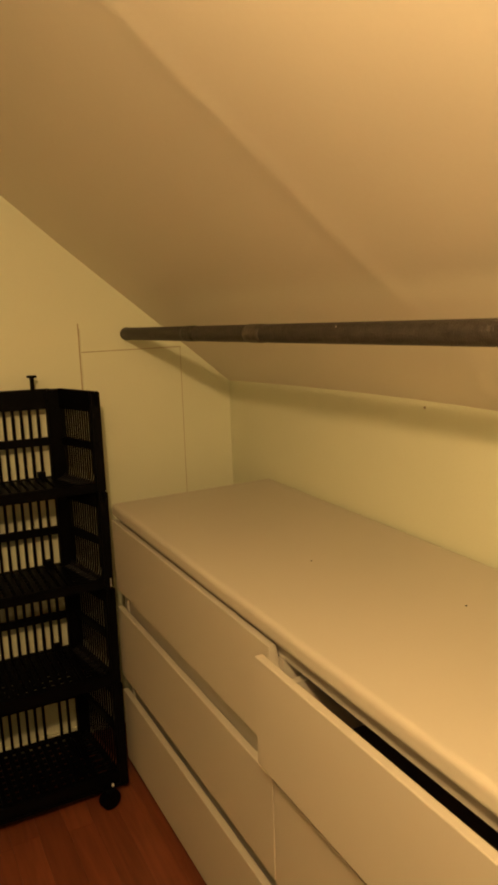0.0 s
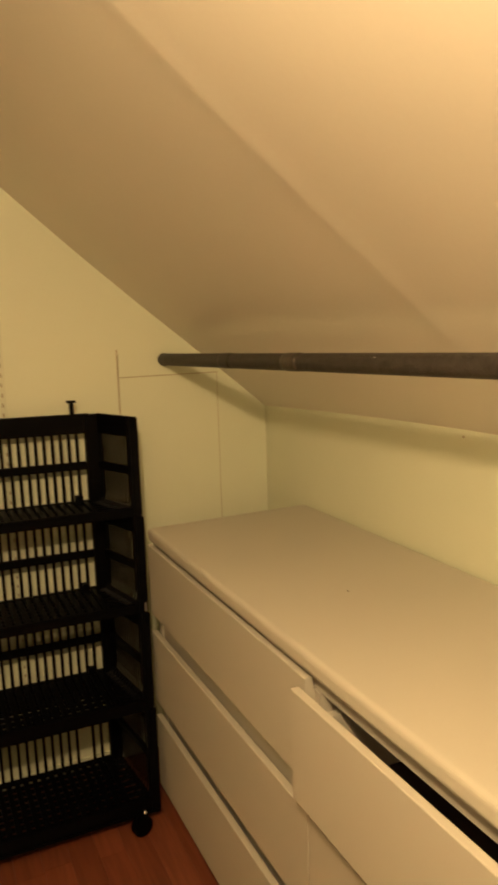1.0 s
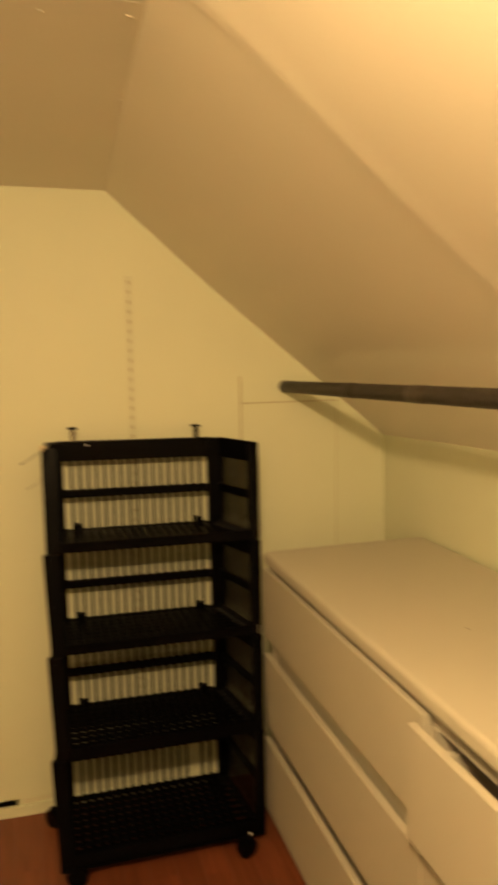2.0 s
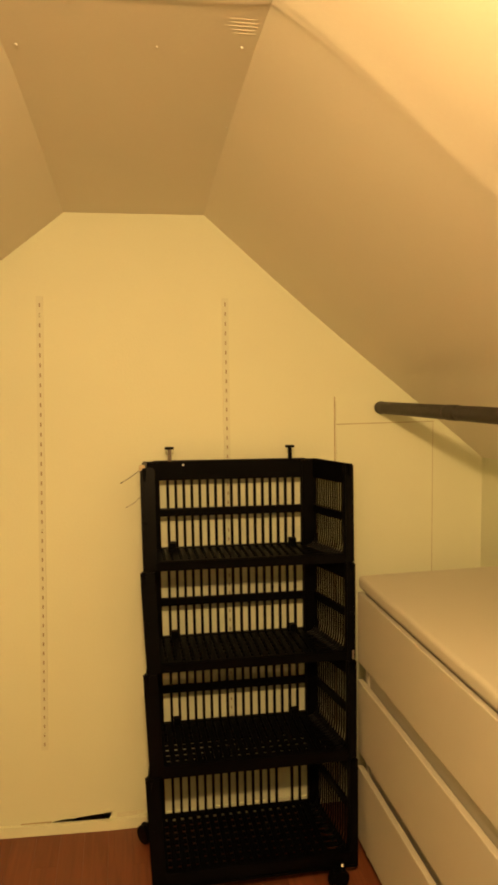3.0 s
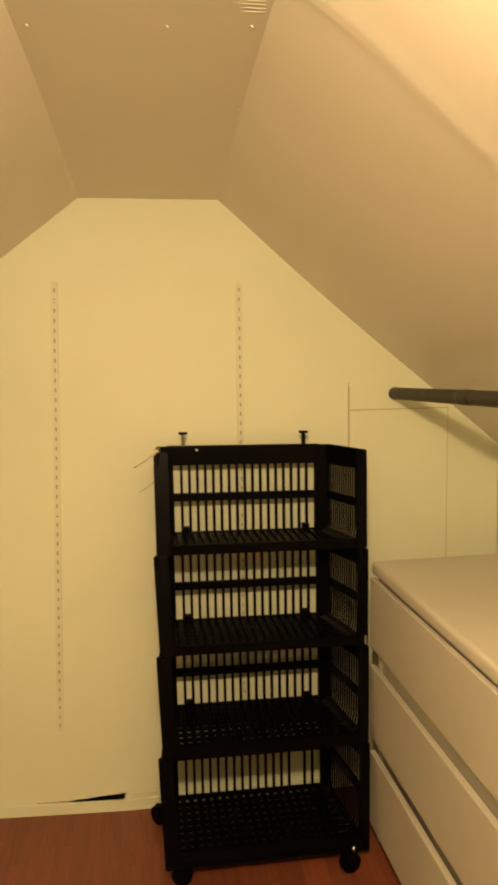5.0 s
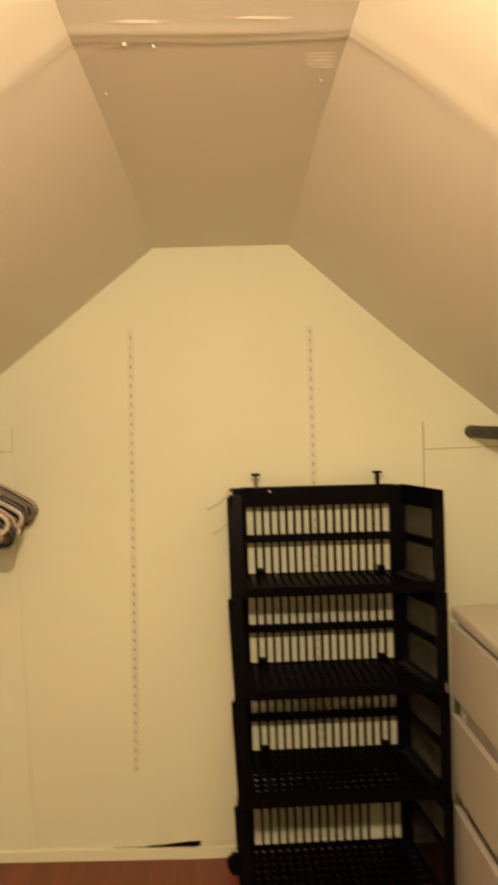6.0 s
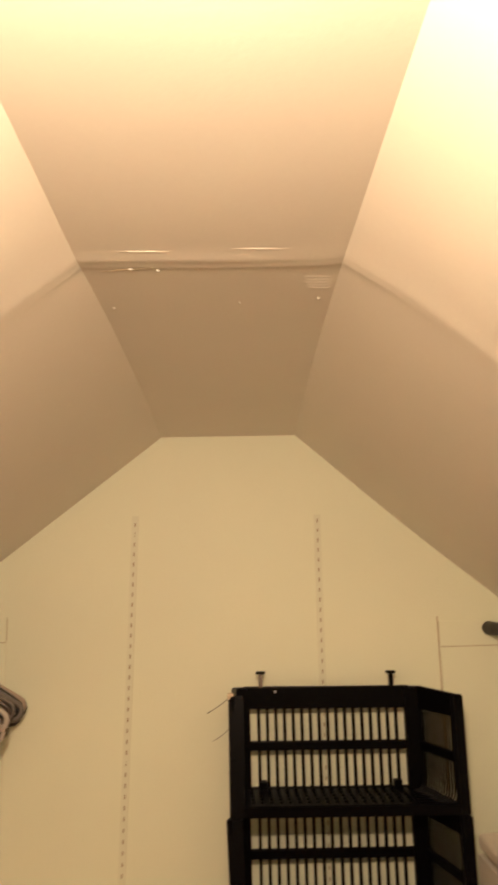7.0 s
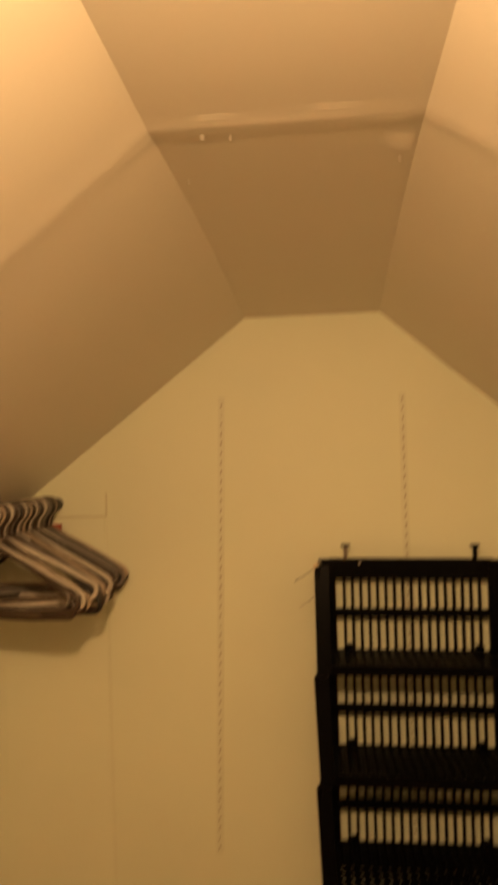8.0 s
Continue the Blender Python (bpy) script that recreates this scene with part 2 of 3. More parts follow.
def x_at_l(z):
    return FLAT_L - (FLAT_Z - z) / math.tan(ANG_L)


cleat("cream painted board on the end wall carrying the rod", [(0.512, 1.157), (0.818, 1.157), (x_at_r(1.172) - 0.004, 1.172), (x_at_r(1.222) - 0.004, 1.222), (0.512, 1.222)])
cleat("cream painted board on the end wall behind the clothes hangers", [(-0.637, 1.264), (-0.637, 1.199), (-0.96, 1.199), (x_at_l(1.199) + 0.004 if x_at_l(1.199) > -0.95 else -0.955, 1.205), (x_at_l(1.264) + 0.004, 1.264)])
tagged(as_object("wall_panel", boxed(0.514, 0.812, -0.004, -0.0005, 0.046, 1.1545, 0.001), M_BOARD), "flush cream painted panel on the end wall", "wall panel", kind="structure")
tagged(as_object("wall_panel", boxed(-0.94, -0.641, -0.004, -0.0005, 0.046, 1.1965, 0.001), M_BOARD), "flush cream painted panel on the end wall", "wall panel", kind="structure")


def shelf_track(x_top, x_bottom, z0, z1, label):
    """Slotted steel shelf standard: a shallow channel, each slot an opening through its face."""
    e = thing("shelf_track", label, "shelf track", (x_bottom, 0, z0), "slotted shelf tracks on the end wall")
    lean = math.atan2(x_top - x_bottom, z1 - z0)
    e.rotation_euler = (0, lean, 0)
    h = z1 - z0
    bm = bmesh.new()
    box(bm, -0.0085, -0.0021, -0.0055, -0.0005, 0, h)
    box(bm, 0.0021, 0.0085, -0.0055, -0.0005, 0, h)
    pitch, z = 0.0265, 0.012
    zs = []
    while z < h - 0.02:
        zs.append(z)
        z += pitch
    last = 0.0
    for z in zs + [h]:
        box(bm, -0.0021, 0.0021, -0.0055, -0.0015, last, z)
        last = z + 0.0110
    part("channel", bm, M_TRACK, e)
    for sx in (-0.0094, 0.0085):
        part("edge_bead", boxed(sx, sx + 0.0009, -0.0030, -0.0005, 0, h), M_FAINT, e)
    # the slots' darkness is put into the brown colour of this backing
    part("slot_backing", boxed(-0.0020, 0.0020, -0.0016, -0.0006, 0.001, h - 0.001), M_SLOT, e, "dark slots")
    for zz in (0.05, h * 0.5, h - 0.05):
        s = bmesh.new()
        bmesh.ops.create_cone(s, cap_ends=True, segments=12, radius1=0.0036, radius2=0.002, depth=0.002, matrix=Matrix.Translation((0, -0.0064, zz)) @ Matrix.Rotation(radians(90), 4, "X"))
        part("screw", s, M_TRACK, e)
    return e


shelf_track(-0.300, -0.343, 0.262, 1.522, "cream-painted slotted steel shelf track screwed to the end wall")
shelf_track(0.196, 0.190, 0.262, 1.515, "cream-painted slotted steel shelf track partly behind the black rack")


# ---- clothes rods ----
def rod(label, a, b, radius):
    e = thing("closet_rod", label, "closet rod", a)
    d = Vector(b) - Vector(a)
    n = 60
    pts = [d * (i / n) for i in range(n + 1)]
    rs = [radius * (1 + 0.012 * noise.noise((i * 0.6, 3, 1))) for i in range(n + 1)]
    part("pipe", tube(bmesh.new(), pts, rs, 20), M_IRON, e, smooth=True)
    u = d.normalized()
    for at in (0.44, 0.75):
        part("worn_joint", tube(bmesh.new(), [u * at, u * (at + 0.012), u * (at + 0.05), u * (at + 0.062)], [radius * 1.01, radius * 1.05, radius * 1.05, radius * 1.01], 20), M_WORN if at > 0.6 else M_IRON, e, "worn coupling band", True)
    part("end_collar", tube(bmesh.new(), [u * 0.010, u * 0.013, u * 0.019, u * 0.022], [radius * 1.02, radius * 1.07, radius * 1.07, radius * 1.02], 20), M_WORN, e, "scuffed end collar", True)
    bm = bmesh.new()
    bmesh.ops.create_uvsphere(bm, u_segments=8, v_segments=5, radius=0.0020)
    side = Vector((-0.78 if a[0] > 0 else 0.78, 0, 0.62)) * radius
    for v in bm.verts:
        v.co = v.co * 0.55 + u * 1.06 + side
    part("paint_drop", bm, M_GLOSS, e, "dried white paint drop", True)
    return e


rod("dark iron pipe clothes rod fixed below the slope", (0.645, -0.002, 1.201), (0.645, BACK + 0.02, 1.296), 0.0173)
rod("dark iron pipe clothes rod carrying hangers", (-0.775, -0.002, 1.236), (-0.775, BACK + 0.02, 1.262), 0.0165)


# ---- white chest of drawers ----
def grip_front(x, y0, y1, z0, z1, cut=0.030):
    """Drawer front whose back is cut away to a thin lip along the top."""
    prof = [(x, z0), (x + 0.019, z0), (x + 0.019, z1 - cut), (x + 0.0145, z1), (x, z1)]
    bm = bmesh.new()
    a = [bm.verts.new((px, y0, pz)) for px, pz in prof]
    b = [bm.verts.new((px, y1, pz)) for px, pz in prof]
    bm.faces.new(a)
    bm.faces.new(b[::-1])
    for i in range(5):
        j = (i + 1) % 5
        bm.faces.new((a[j], a[i], b[i], b[j]))
    bmesh.ops.recalc_face_normals(bm, faces=bm.faces)
    bmesh.ops.bevel(bm, geom=bm.edges[:], offset=0.0022, segments=3, affect="EDGES", profile=0.6)
    return bm


def dresser():
    L, D, H = 1.64, 0.48, 0.78
    e = thing("dresser", "white six-drawer dresser with one top drawer pulled open", "dresser", (0.488, -0.250, 0.0))
    # local: x from the front edge back, y from the far end towards the camera (negative)
    part("top", boxed(0.006, D, -L, 0, H - 0.034, H, 0.0130, 7), M_WHITE, e)
    part("side_panel", boxed(0.026, D, -0.020, -0.002, 0, H - 0.0345, 0.002), M_WHITE, e)
    part("side_panel", boxed(0.026, D, -L + 0.002, -L + 0.020, 0, H - 0.0345, 0.002), M_WHITE, e)
    part("back_panel", boxed(D - 0.008, D - 0.002, -L + 0.021, -0.021, 0.03, H - 0.03), M_WHITE, e)
    part("middle_panel", boxed(0.046, D - 0.01, -L / 2 - 0.009, -L / 2 + 0.009, 0.0, H - 0.0345), M_WHITE, e)
    part("front_rail", boxed(0.027, 0.045, -L + 0.021, -0.021, H - 0.067, H - 0.0345), M_WHITE, e)
    for za, zb in ((0.470, 0.565), (0.230, 0.318)):
        for ya, yb in ((-L / 2 + 0.010, -0.021), (-L + 0.021, -L / 2 - 0.010)):
            part("cross_rail", boxed(0.0320, 0.0480, ya, yb, za, zb), M_WHITE, e)
    part("divider_edge", boxed(0.0245, 0.0455, -L / 2 - 0.009, -L / 2 + 0.009, 0.05, H - 0.0675), M_WHITE, e)
    part("plinth", boxed(0.05, 0.066, -L + 0.021, -0.021, 0.0, 0.05), M_WHITE, e)
    fronts = (0.549, 0.7365), (0.301, 0.498), (0.052, 0.258)
    for c in range(2):
        y1 = -0.002 - c * (L / 2 - 0.001)
        y0 = y1 - L / 2 + 0.006
        for r, (z0, z1) in enumerate(fronts):
            out = -0.028 if (c == 1 and r == 0) else random.uniform(-0.0015, 0.0015)
            if out < -0.02:
                z0, z1 = z0 - 0.007, z1 - 0.0055
            d = new("drawer")
            d.parent = e
            d.location = (out, 0, 0)
            if c == 1 and r == 0:
                tagged(d, "white top drawer pulled a little open")
            part("drawer_front", grip_front(0.004, y0, y1, z0, z1, 0.030 if r == 0 else 0.010), M_WHITE, d)
            w0, w1 = y0 + 0.022, y1 - 0.022
            part("drawer_side", boxed(0.0225, 0.44, w1 - 0.014, w1, z0 + 0.02, z1 - 0.045, 0.001), M_WHITE, d)
            part("drawer_side", boxed(0.0225, 0.44, w0, w0 + 0.014, z0 + 0.02, z1 - 0.045, 0.001), M_WHITE, d)
            # back and bottom coloured dark to stand for the unlit inside
            part("drawer_back", boxed(0.428, 0.44, w0 + 0.014, w1 - 0.014, z0 + 0.03, z1 - 0.06), M_INNER_SHADE, d)
            part("drawer_bottom", boxed(0.0225, 0.43, w0 + 0.014, w1 - 0.014, z0 + 0.02, z0 + 0.026), M_INNER_SHADE, d)
    return e


dresser()


# ---- black plastic rack on casters ----
def beam(bm, p0, p1, wide, high):
    """A straight bar between two points: wide across, high upright (both in metres)."""
    p0, p1 = Vector(p0), Vector(p1)
    d = (p1 - p0).normalized()
    up = Vector((0, 0, 1)) if abs(d.z) < 0.9 else Vector((0, -1, 0))
    side = d.cross(up).normalized()
    up = side.cross(d).normalized()
    v = [bm.verts.new(p + side * (sx * wide / 2) + up * (sz * high / 2)) for p in (p0, p1) for sx, sz in ((-1, -1), (1, -1), (1, 1), (-1, 1))]
    fs = [bm.faces.new([v[i] for i in q]) for q in ((0, 1, 2, 3), (7, 6, 5, 4), (0, 4, 5, 1), (1, 5, 6, 2), (2, 6, 7, 3), (3, 7, 4, 0))]
    es = list({e for f in fs for e in f.edges})
    bmesh.ops.bevel(bm, geom=es, offset=min(wide, high) * 0.16, segments=2, affect="EDGES")
    bmesh.ops.recalc_face_normals(bm, faces=bm.faces)
    return bm


def beamed(*a):
    return beam(bmesh.new(), *a)


def settle(thing_root, fall):
    """Let all that hangs under a thing sag evenly towards its right."""
    done = set()
    for ob in thing_root.children_recursive:
        ob.location.z -= fall * ob.location.x
        if ob.data and ob.data.name not in done:
            done.add(ob.data.name)
            for v in ob.data.vertices:
                v.co.z -= fall * v.co.x


def rack():
    """Four open-fronted baskets on one another; the fronts step forward towards the floor, each rim stands out over the basket above."""
    x0, yb, W, TOP = -0.048, -0.060, 0.482, 1.070
    e = thing("storage_rack", "black plastic four-tier basket rack on casters against the end wall", "rack", (x0, yb, 0.0))

    def deep(z):
        return -(0.148 + 0.134 * (TOP - z) / 1.0)

    def right(z):
        return W + 0.064 - 0.034 * (TOP - z)

    # base height, height, outer left edge at foot and rim, lip's underside and height
    tiers = ((0.074, 0.248, -0.015, -0.024, -0.028, 0.044), (0.348, 0.224, -0.012, -0.020, -0.034, 0.033),
             (0.598, 0.224, -0.010, -0.018, -0.027, 0.025), (0.848, 0.231, -0.010, -0.009, -0.027, 0.025))
    for k, (z0, T, fl, tl, lip, lip_high) in enumerate(tiers):
        b = new("basket")
        b.parent = e
        b.location = (0, 0, z0)
        lo, hi = deep(z0), deep(z0 + T)
        fr, tr = right(z0) - 0.002, right(z0 + T) + (0.002 if k < 3 else 0.0)
        pw = 0.032 + 0.013 * z0 / 0.848
        mid = 0.102 if k == 0 else 0.078
        head = 0.054 if k == 3 else 0.047
        # corner posts
        for px in (pw / 2, W - pw / 2):
            part("corner_post", beamed((px, -0.010, -0.026), (px, -0.010, T - 0.002), pw, 0.018), M_BLACK, b)
        part("corner_post", beamed((fl + 0.018, lo + 0.006, -0.027), (tl + 0.018, hi + 0.009, T - 0.001), 0.036, 0.020), M_BLACK, b)
        part("corner_post", beamed((fr - 0.013, lo + 0.006, -0.027), (tr - 0.013, hi + 0.009, T - 0.001), 0.026, 0.020), M_BLACK, b)
        # back
        part("back_top_rail", boxed(0.03, W - 0.03, -0.014, -0.001, T - head, T, 0.003), M_BLACK, b)
        part("back_middle_rail", boxed(0.03, W - 0.03, -0.013, -0.002, mid, mid + 0.022, 0.002), M_BLACK, b)
        part("back_bottom_rail", boxed(0.03, W - 0.03, -0.016, -0.001, -0.017 if k == 0 else -0.024, -0.008, 0.002), M_BLACK, b)
        one = None
        n = 18
        for i in range(1, n):
            if k == 0 and i == 15:
                continue  # one slat is broken out
            at = (pw + (W - 2 * pw) * i / n, -0.007, 0.0)
            if one is None:
                one = part("back_slat", boxed(-0.0036, 0.0036, -0.004, 0.004, -0.012 if k == 0 else -0.020, T - head + 0.001), M_BLACK, b)
                one.location = at
            else:
                again(one, "back_slat", b, at)
        # sides: three rails with thin upright slats between, curled in at the foot
        for s, back_x, lo_x, hi_x in ((1, 0.008, fl + 0.010, tl + 0.010), (-1, W - 0.008, fr - 0.010, tr - 0.010)):
            def spot(f, z):
                g = (z + 0.02) / (T + 0.02)
                return (back_x + (lo_x + (hi_x - lo_x) * g - back_x) * f, -0.016 + (lo + (hi - lo) * g + 0.014) * f, z)

            for nm, z, high in (("side_top_rail", T - head / 2, head), ("side_middle_rail", mid + 0.011, 0.022), ("side_bottom_rail", -0.016, 0.018)):
                part(nm, beamed(spot(0.0, z), spot(1.0, z), 0.010, high), M_BLACK, b)
            count = 16
            for i in range(count):
                f = (i + 0.8) / (count + 0.6)
                foot, top = Vector(spot(f, 0.014)), Vector(spot(f, T - head + 0.004))
                pts = [foot + Vector((0.026 * s, 0, -0.030)), foot + Vector((0.012 * s, 0, -0.026)), foot + Vector((0.003 * s, 0, -0.014)), foot + Vector((0, 0, 0.006)), top]
                part("side_slat", tube(bmesh.new(), pts, 0.0027, 5), M_BLACK, b)
        # shelf: lip, bars front to back and cross bars
        part("front_lip", beamed((fl + 0.02, lo + 0.008, lip + lip_high / 2), (fr - 0.016, lo + 0.008, lip + lip_high / 2), 0.014, lip_high), M_BLACK, b)
        one = None
        for i in range(19):
            at = (pw + (W - 2 * pw) * (i - 0.5) / 18, lo / 2, -0.012)
            if one is None:
                one = part("shelf_bar", boxed(-0.0070, 0.0070, lo / 2 + 0.008, -lo / 2 - 0.010, -0.004, 0.002, 0.001, 1), M_BLACK, b)
                one.location = at
            else:
                again(one, "shelf_bar", b, at)
        rows = max(5, round(-lo / 0.027))
        for i in range(rows):
            f = (i + (1.25 if k == 0 else 0.8)) / (rows + 0.3)
            half = 0.0066 if k == 0 else 0.0062
            y = lo * f
            part("shelf_crossbar", boxed(0.008 + (fl + 0.006 - 0.008) * f, W - 0.008 + (fr - 0.006 - W + 0.008) * f, y - half, y + half, -0.0205, -0.0155), M_BLACK, b)
        # stacking pegs at the back
        for x in (0.074, 0.410):
            if k == 3:
                clear = x < 0.1
                x -= 0.0 if clear else 0.003
                part("stacking_peg", boxed(x - 0.005, x + 0.005, -0.016, -0.006, T - 0.002, T + 0.031, 0.001), M_SMOKE if clear else M_BLACK, b, "smoky clear peg" if clear else "")
                part("peg_cap", boxed(x - 0.012, x + 0.012, -0.018, -0.004, T + 0.0305, T + 0.037, 0.0015), M_BLACK, b)
            else:
                part("stacking_peg", boxed(x - 0.010, x + 0.010, -0.024, -0.004, T - 0.002, T + 0.034, 0.002), M_BLACK, b)
        # steel dot put in as the rim's glint; silvery strip on a front post
        if k == 3:
            bm = bmesh.new()
            bmesh.ops.create_uvsphere(bm, u_segments=10, v_segments=6, radius=0.0034)
            for v in bm.verts:
                v.co = (v.co.x + 0.110, v.co.y * 0.4 - 0.0148, v.co.z + T - 0.012)
            part("rivet", bm, M_STEEL, b, "bright steel dot standing in for a glint on the rim", True)
        if k == 2:
            part("sticker", boxed(fr - 0.010, fr - 0.005, lo - 0.0052, lo - 0.0045, -0.022, 0.002), M_STEEL, b, "small silvery strip")
    settle(e, 0.020)
    d = deep(0.05)
    for x, y, turn in ((-0.016, -0.030, 35), (W - 0.030, -0.030, 60), (0.038, d + 0.014, 75), (W - 0.018, d - 0.010, 105)):
        c = new("caster")
        c.parent = e
        c.location = (x, y, 0)
        c.rotation_euler = (0, 0, radians(turn))
        w = bmesh.new()
        for sx in (-0.008, 0.007):
            bmesh.ops.create_cone(w, cap_ends=True, segments=20, radius1=0.0265, radius2=0.0265, depth=0.012, matrix=Matrix.Translation((sx, 0.012, 0.0265)) @ Matrix.Rotation(radians(90), 4, "Y"))
        bmesh.ops.bevel(w, geom=w.edges[:], offset=0.003, segments=2, affect="EDGES")
        part("wheel", w, M_BLACK, c)
        part("pin", tube(bmesh.new(), [(0, 0, 0.042), (0, 0, 0.062)], 0.0040, 10), M_STEEL if y < -0.1 else M_BLACK, c, "bare steel pin" if y < -0.1 else "", True)
        part("hood", boxed(-0.006, 0.006, -0.006, 0.026, 0.030, 0.054, 0.003), M_BLACK, c)
    return e


rack()

tie = thing("cable_tie", "thin dark cable tie with a beige clip on the rack corner", "cable tie", (-0.053, -0.203, 1.0725))
part("clip", boxed(-0.006, 0.009, -0.006, 0.010, -0.001, 0.013, 0.003), M_CREAMCLIP, tie, "beige plastic clip")
part("strand", tube(bmesh.new(), [(0.0, 0.0, 0.004), (-0.018, 0.003, -0.010), (-0.034, 0.006, -0.021), (-0.048, 0.009, -0.029)], 0.0008, 6), M_BLACK, tie)
part("strand", tube(bmesh.new(), [(-0.004, 0.0, -0.066), (-0.018, 0.003, -0.080), (-0.032, 0.006, -0.089), (-0.042, 0.008, -0.094)], 0.0006, 6), M_SMOKE, tie)
part("strand_tip", tube(bmesh.new(), [(-0.047, 0.009, -0.0285), (-0.053, 0.010, -0.0320)], 0.0014, 6), M_BLACK, tie)


# ---- clothes hangers on the left rod ----
HANGER_TONES = [("white", (0.42, 0.38, 0.32)), ("grey", (0.13, 0.115, 0.10)), ("black", (0.010, 0.009, 0.010)), ("beige", (0.33, 0.26, 0.19)), ("brown", (0.052, 0.034, 0.025)), ("red", (0.28, 0.030, 0.015))]
hanger_mats = {tone: paint(tone + "_hanger_plastic", col, 0.38, 0.18, 25, 0.05, 200, 0.4) for tone, col in HANGER_TONES}


def hanger(tone, at, turn, tilt, thick, grow=1.0, sag=1.0, clip=""):
    """Tubular plastic hanger: loop of shoulders and bar, hook over the rod."""
    kind = "thin " if thick < 0.004 else "thick " if thick > 0.006 else ""
    e = thing("clothes_hanger", kind + tone + " plastic tubular clothes hanger hanging on the rod", "clothes hanger", at, "clothes hangers on the rod")
    e.rotation_euler = (radians(tilt), 0, radians(turn))
    hw, drop = 0.205 * grow, 0.128 * grow * sag
    # loop, starting at the neck, clockwise, with rounded shoulder tips
    neck = -0.062
    ring = [(-0.012, neck), (0.0, neck + 0.004), (0.012, neck), (hw * 0.22, neck - drop * 0.16), (hw * 0.5, neck - drop * 0.42), (hw * 0.86, neck - drop * 0.77)]
    for q in (70, 35, 0, -35, -70, -95):
        ring.append((hw - 0.018 + 0.018 * math.cos(radians(q)), neck - drop + 0.020 * math.sin(radians(q))))
    base = neck - drop - 0.020
    ring += [(hw * 0.4, base - 0.006), (-hw * 0.4, base - 0.006)]
    ring += [(-x, z) for x, z in reversed(ring[3:12])]
    # moulded: deeper than wide
    bm = tube(bmesh.new(), [(x, 0, z) for x, z in ring], thick, 8, True)
    for v in bm.verts:
        v.co.y *= 0.85
    part("frame", bm, hanger_mats[tone], e, smooth=True)
    hook = [(0, 0, neck + 0.002), (0.0, 0, -0.040), (0.006, 0, -0.026)]
    R = 0.0215
    for q in range(-40, 215, 20):
        hook.append((R * math.cos(radians(q)), 0, R * math.sin(radians(q)) + 0.0))
    part("hook", tube(bmesh.new(), hook, thick * 0.85, 7), hanger_mats[tone], e, smooth=True)
    if clip:
        part("size_clip", boxed(0.004, 0.030, -thick * 1.3, thick * 1.3, neck - 0.016, neck + 0.010, 0.003), hanger_mats[clip], e, clip + " plastic size clip")
    return e


# tone, tube radius, how far behind the one before, size clip
HANGERS = [("black", 0.0062, 0.0, "red"), ("beige", 0.0066, 0.014, ""), ("black", 0.0072, 0.014, ""), ("black", 0.0060, 0.012, ""), ("grey", 0.0064, 0.013, ""), ("brown", 0.0050, 0.010, ""), ("grey", 0.0058, 0.012, ""),
           ("white", 0.0062, 0.013, ""), ("grey", 0.0040, 0.010, ""), ("brown", 0.0058, 0.012, ""), ("black", 0.0046, 0.011, ""), ("grey", 0.0054, 0.011, ""), ("white", 0.0064, 0.014, ""), ("brown", 0.0052, 0.012, ""), ("black", 0.0050, 0.010, ""),
           ("beige", 0.0056, 0.012, ""), ("brown", 0.0060, 0.013, ""), ("grey", 0.0056, 0.012, ""), ("white", 0.0050, 0.013, ""), ("brown", 0.0048, 0.010, ""), ("black", 0.0056, 0.013, ""), ("grey", 0.0050, 0.013, ""), ("brown", 0.0050, 0.012, ""), ("grey", 0.0032, 0.011, ""),
           ("white", 0.0058, 0.016, ""), ("brown", 0.0056, 0.013, ""), ("black", 0.0050, 0.012, ""), ("beige", 0.0048, 0.015, ""), ("brown", 0.0052, 0.013, ""), ("white", 0.0054, 0.013, ""), ("grey", 0.0034, 0.015, ""), ("brown", 0.0052, 0.014, "")]
y = -0.070
for tone, thick, gap, clip in HANGERS:
    y -= gap
    hanger(tone, (-0.775, y, 1.2355 + (0.026 / 3.28) * -y), random.uniform(-16, 18), random.uniform(-7, 7), thick, random.uniform(0.93, 1.06), random.uniform(0.92, 1.24), clip)

# ---- thin strips along the joints of the end wall's boards ----
def joint(x0, x1, z0, z1, out=0.0, faint=False):
    tagged(as_object("trim", boxed(x0, x1, -0.0012 - out, -0.0003 - out, z0, z1), M_FAINT if faint else M_JOINT), "thin strip along the joint beside a board on the end wall", "joint", kind="structure")


joint(0.5085, 0.5120, 0.045, 1.235)
joint(0.8120, 0.8145, 0.045, 1.156)
joint(-0.6372, -0.6355, 0.045, 1.200, 0.0, True)
joint(0.514, 0.815, 1.1545, 1.1572, 0.0042)
joint(-0.955, -0.638, 1.1965, 1.1990, 0.0042)
joint(-0.6385, -0.6355, 1.199, 1.262)



def sliver(points, material, label):
    """A thin flat patch on the end wall."""
    bm = bmesh.new()
    f = [bm.verts.new((x, -0.0012, z)) for x, z in points]
    k = [bm.verts.new((x, -0.0002, z)) for x, z in points]
    bm.faces.new(f)
    for i in range(len(f)):
        j = (i + 1) % len(f)
        bm.faces.new((f[j], f[i], k[i], k[j]))
    bmesh.ops.recalc_face_normals(bm, faces=bm.faces)
    tagged(as_object("trim", bm, material), label, "wall patch", kind="structure")


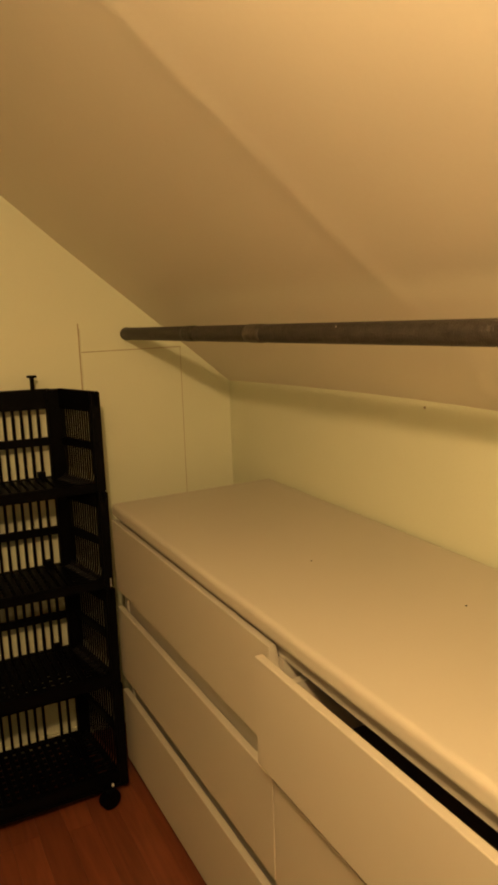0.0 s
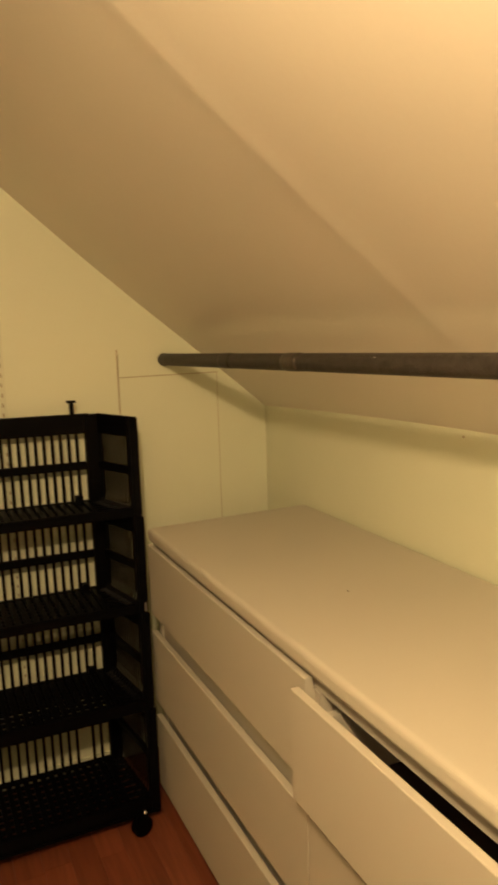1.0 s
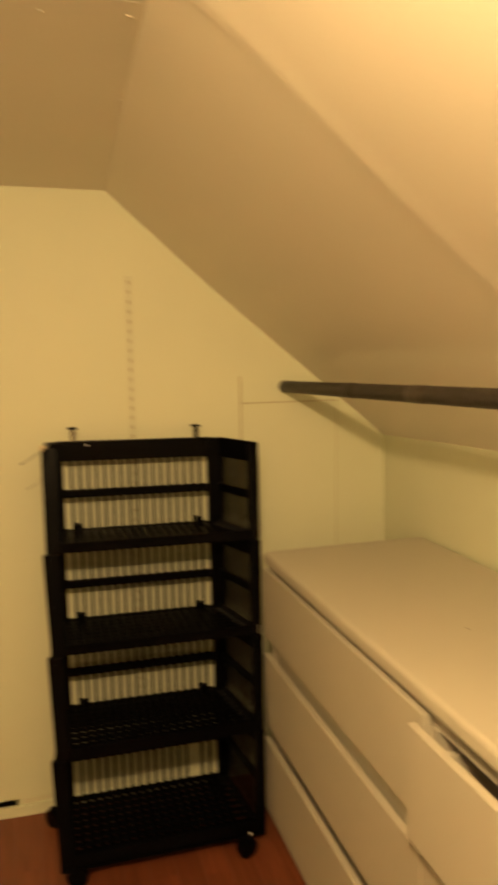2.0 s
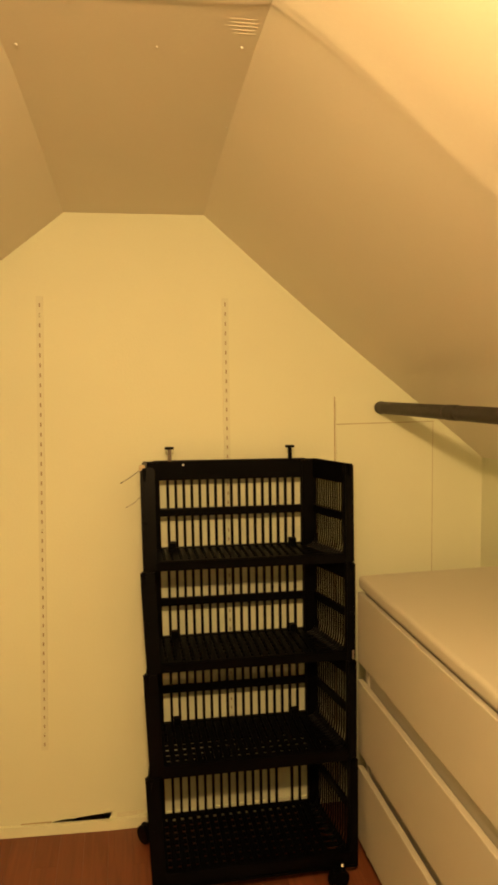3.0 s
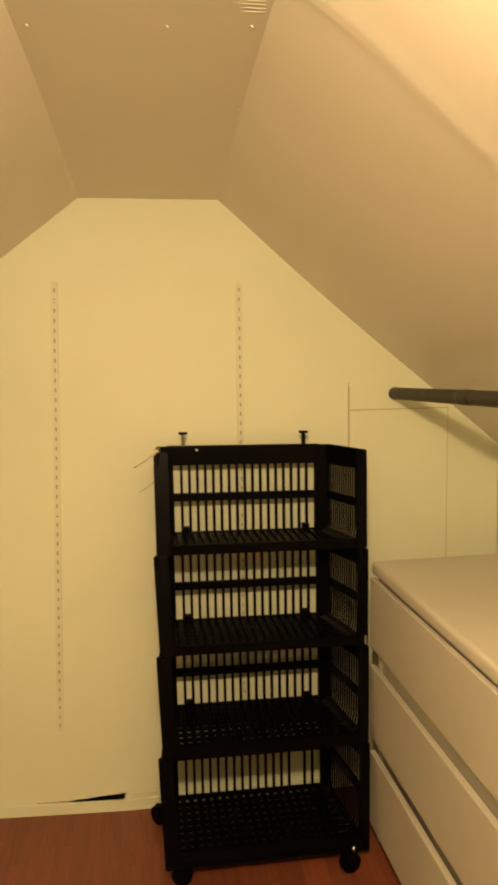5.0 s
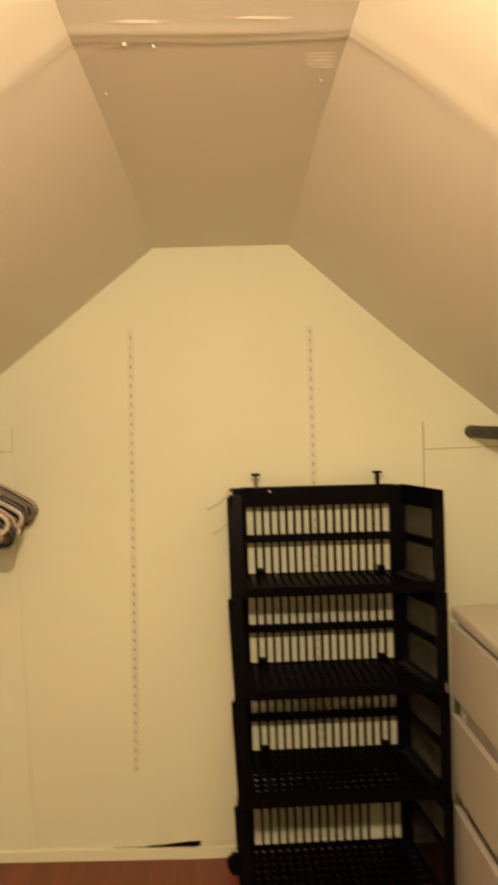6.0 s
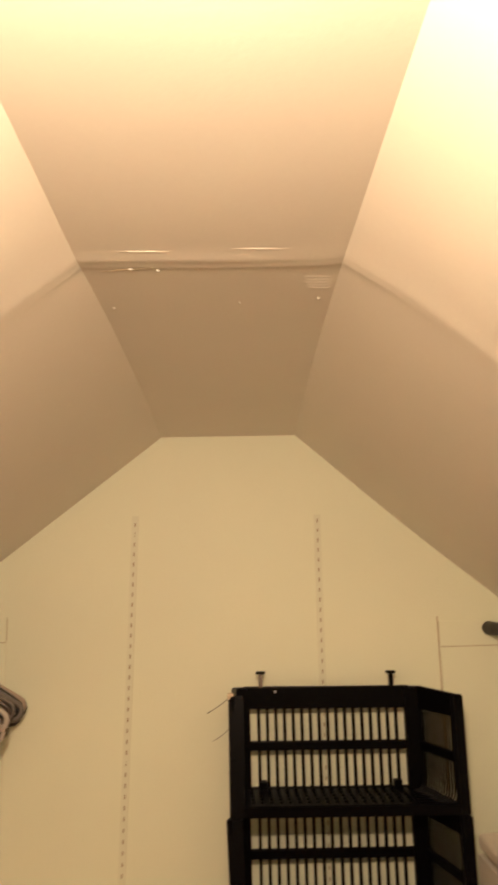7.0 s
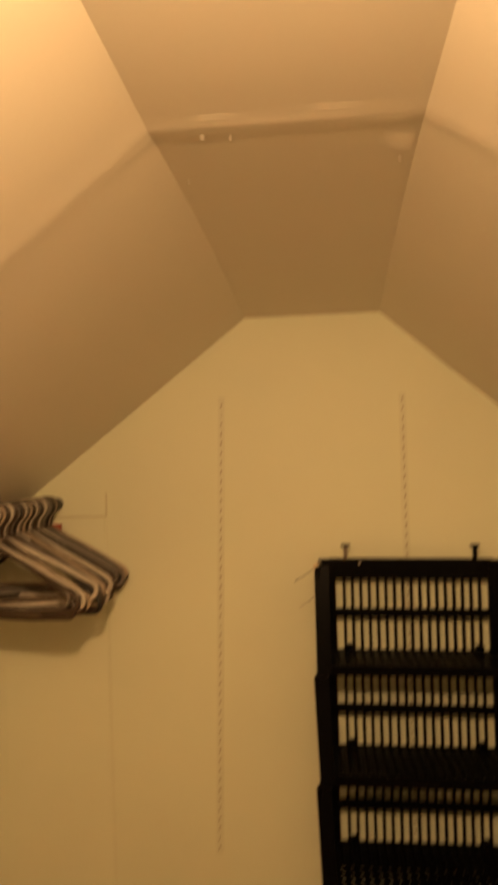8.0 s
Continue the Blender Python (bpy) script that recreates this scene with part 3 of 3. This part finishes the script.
sliver([(-0.419, 0.0445), (-0.335, 0.0400), (-0.335, 0.0462), (-0.419, 0.0490)], M_JOINT, "shallow dirty crack running out of the wall slit")
sliver([(-0.60, 0.0535), (-0.425, 0.0447), (-0.425, 0.0470), (-0.60, 0.0550)], M_FAINT, "faint caulked seam along the baseboard")
sliver([(-0.152, 0.0340), (-0.110, 0.0330), (-0.076, 0.0380), (-0.074, 0.0480), (-0.120, 0.0470), (-0.150, 0.0475)], M_FAINT, "grey filler smear beside the wall slit")

# ---- small marks ----
for x, yy, turn in ((0.088, -0.945, 50), (-0.222, -0.912, 70), (-0.142, -1.055, 60), (0.115, -0.62, 40), (-0.178, -1.062, 20), (-0.030, -0.930, 80)):
    s = bmesh.new()
    bmesh.ops.create_uvsphere(s, u_segments=10, v_segments=6, radius=0.0017)
    for v in s.verts:
        v.co = (v.co.x * 1.9 + 0.0012 * noise.noise(v.co * 300 + Vector((x, yy, 3))), v.co.y, v.co.z * 0.7)
    ob = tagged(as_object("ceiling_nail", s, M_GLOSS, True), "small filled nail head in the ceiling", "nail", "ceiling nails")
    ob.location = (x, yy, section(yy)[1][1] - 0.0018)
    ob.rotation_euler = (0, 0, radians(turn))
# runs of filler along the taped joint
for xa, xb, yy in ((-0.190, -0.120, -1.116), (-0.045, 0.030, -1.122)):
    n = 14
    pts = [(xa + (xb - xa) * i / n, yy + 0.003 * noise.noise((i * 0.5, xa, 1)), section(yy)[1][1] - 0.0012) for i in range(n + 1)]
    rs = [0.0005 * math.sin(math.pi * (i + 0.4) / (n + 0.8)) * (1 + 0.4 * noise.noise((i * 0.9, xb, 2))) for i in range(n + 1)]
    tagged(as_object("filler_ridge", tube(bmesh.new(), pts, rs, 8), M_CEIL, True), "thin painted ridge of filler along the ceiling joint", "filler ridge", "filler ridges")
# a cracked lip of tape and a few wrinkles in it
for xa, xb, yy, rise, thick in ((-0.218, -0.112, -1.052, -0.014, 0.0011), (0.052, 0.097, -1.030, 0.001, 0.0008), (0.056, 0.098, -1.019, 0.001, 0.0008), (0.054, 0.099, -1.009, 0.001, 0.0008), (0.062, 0.099, -0.998, 0.001, 0.0007), (0.066, 0.100, -0.988, 0.001, 0.0006)):
    n = 16
    pts = []
    for i in range(n + 1):
        py = yy + rise * math.sin(1.3 * i / n) + 0.0030 * noise.noise((i * 0.35, xa * 9, yy * 40)) * (1 if thick > 0.001 else 0.3)
        pts.append((xa + (xb - xa) * i / n, py, section(py)[1][1] - (0.0005 if thick > 0.001 else 0.0008)))
    rs = [thick * math.sin(math.pi * (i + 0.5) / (n + 1)) ** 0.5 * (1 + 0.4 * noise.noise((i * 0.8, xb, yy))) for i in range(n + 1)]
    tagged(as_object("tape_wrinkle", tube(bmesh.new(), pts, rs, 6), M_JOINT if thick > 0.001 else M_CEIL, True), "dark crack along the tape of the ceiling joint" if thick > 0.001 else "painted wrinkle in the tape of the ceiling joint", "tape wrinkle", "tape wrinkles")
for x, yy in ((0.698, -0.88), (0.797, -1.189)):
    s = bmesh.new()
    bmesh.ops.create_uvsphere(s, u_segments=8, v_segments=5, radius=0.0022)
    for v in s.verts:
        v.co.z *= 0.4
    tagged(_at(as_object("dust_speck", s, M_DARK), (x, yy, 0.7802)), "dark speck on the dresser top", "speck")
s = bmesh.new()
bmesh.ops.create_uvsphere(s, u_segments=8, v_segments=5, radius=0.0028)
tagged(_at(as_object("wall_nail", s, M_SLOT), (KNEE_R - 0.0005, -0.887, 1.056)), "rusty nail head in the knee wall", "nail")

# ---- floor boards, last ----
STRIP = 0.066
x = KNEE_L
while x < KNEE_R - 0.004:
    x1 = min(x + STRIP, KNEE_R)
    a = 0.0
    first = random.uniform(0.12, 0.50)
    while a > BACK + 0.01:
        b = max(a - (first if a == 0.0 else random.choice((0.38, 0.46, 0.54))), BACK)
        if b - BACK < 0.05:
            b = BACK
        bm = boxed(0.0, x1 - x - 0.0004, b - a + 0.0004, 0.0, -0.008, 0.0)
        for v in bm.verts:
            v.co.z += floor_z(x + v.co.x)
        ob = part("floor_board", bm, M_FLOOR, floor)
        ob.location = (x, a, 0)
        a = b
    x = x1
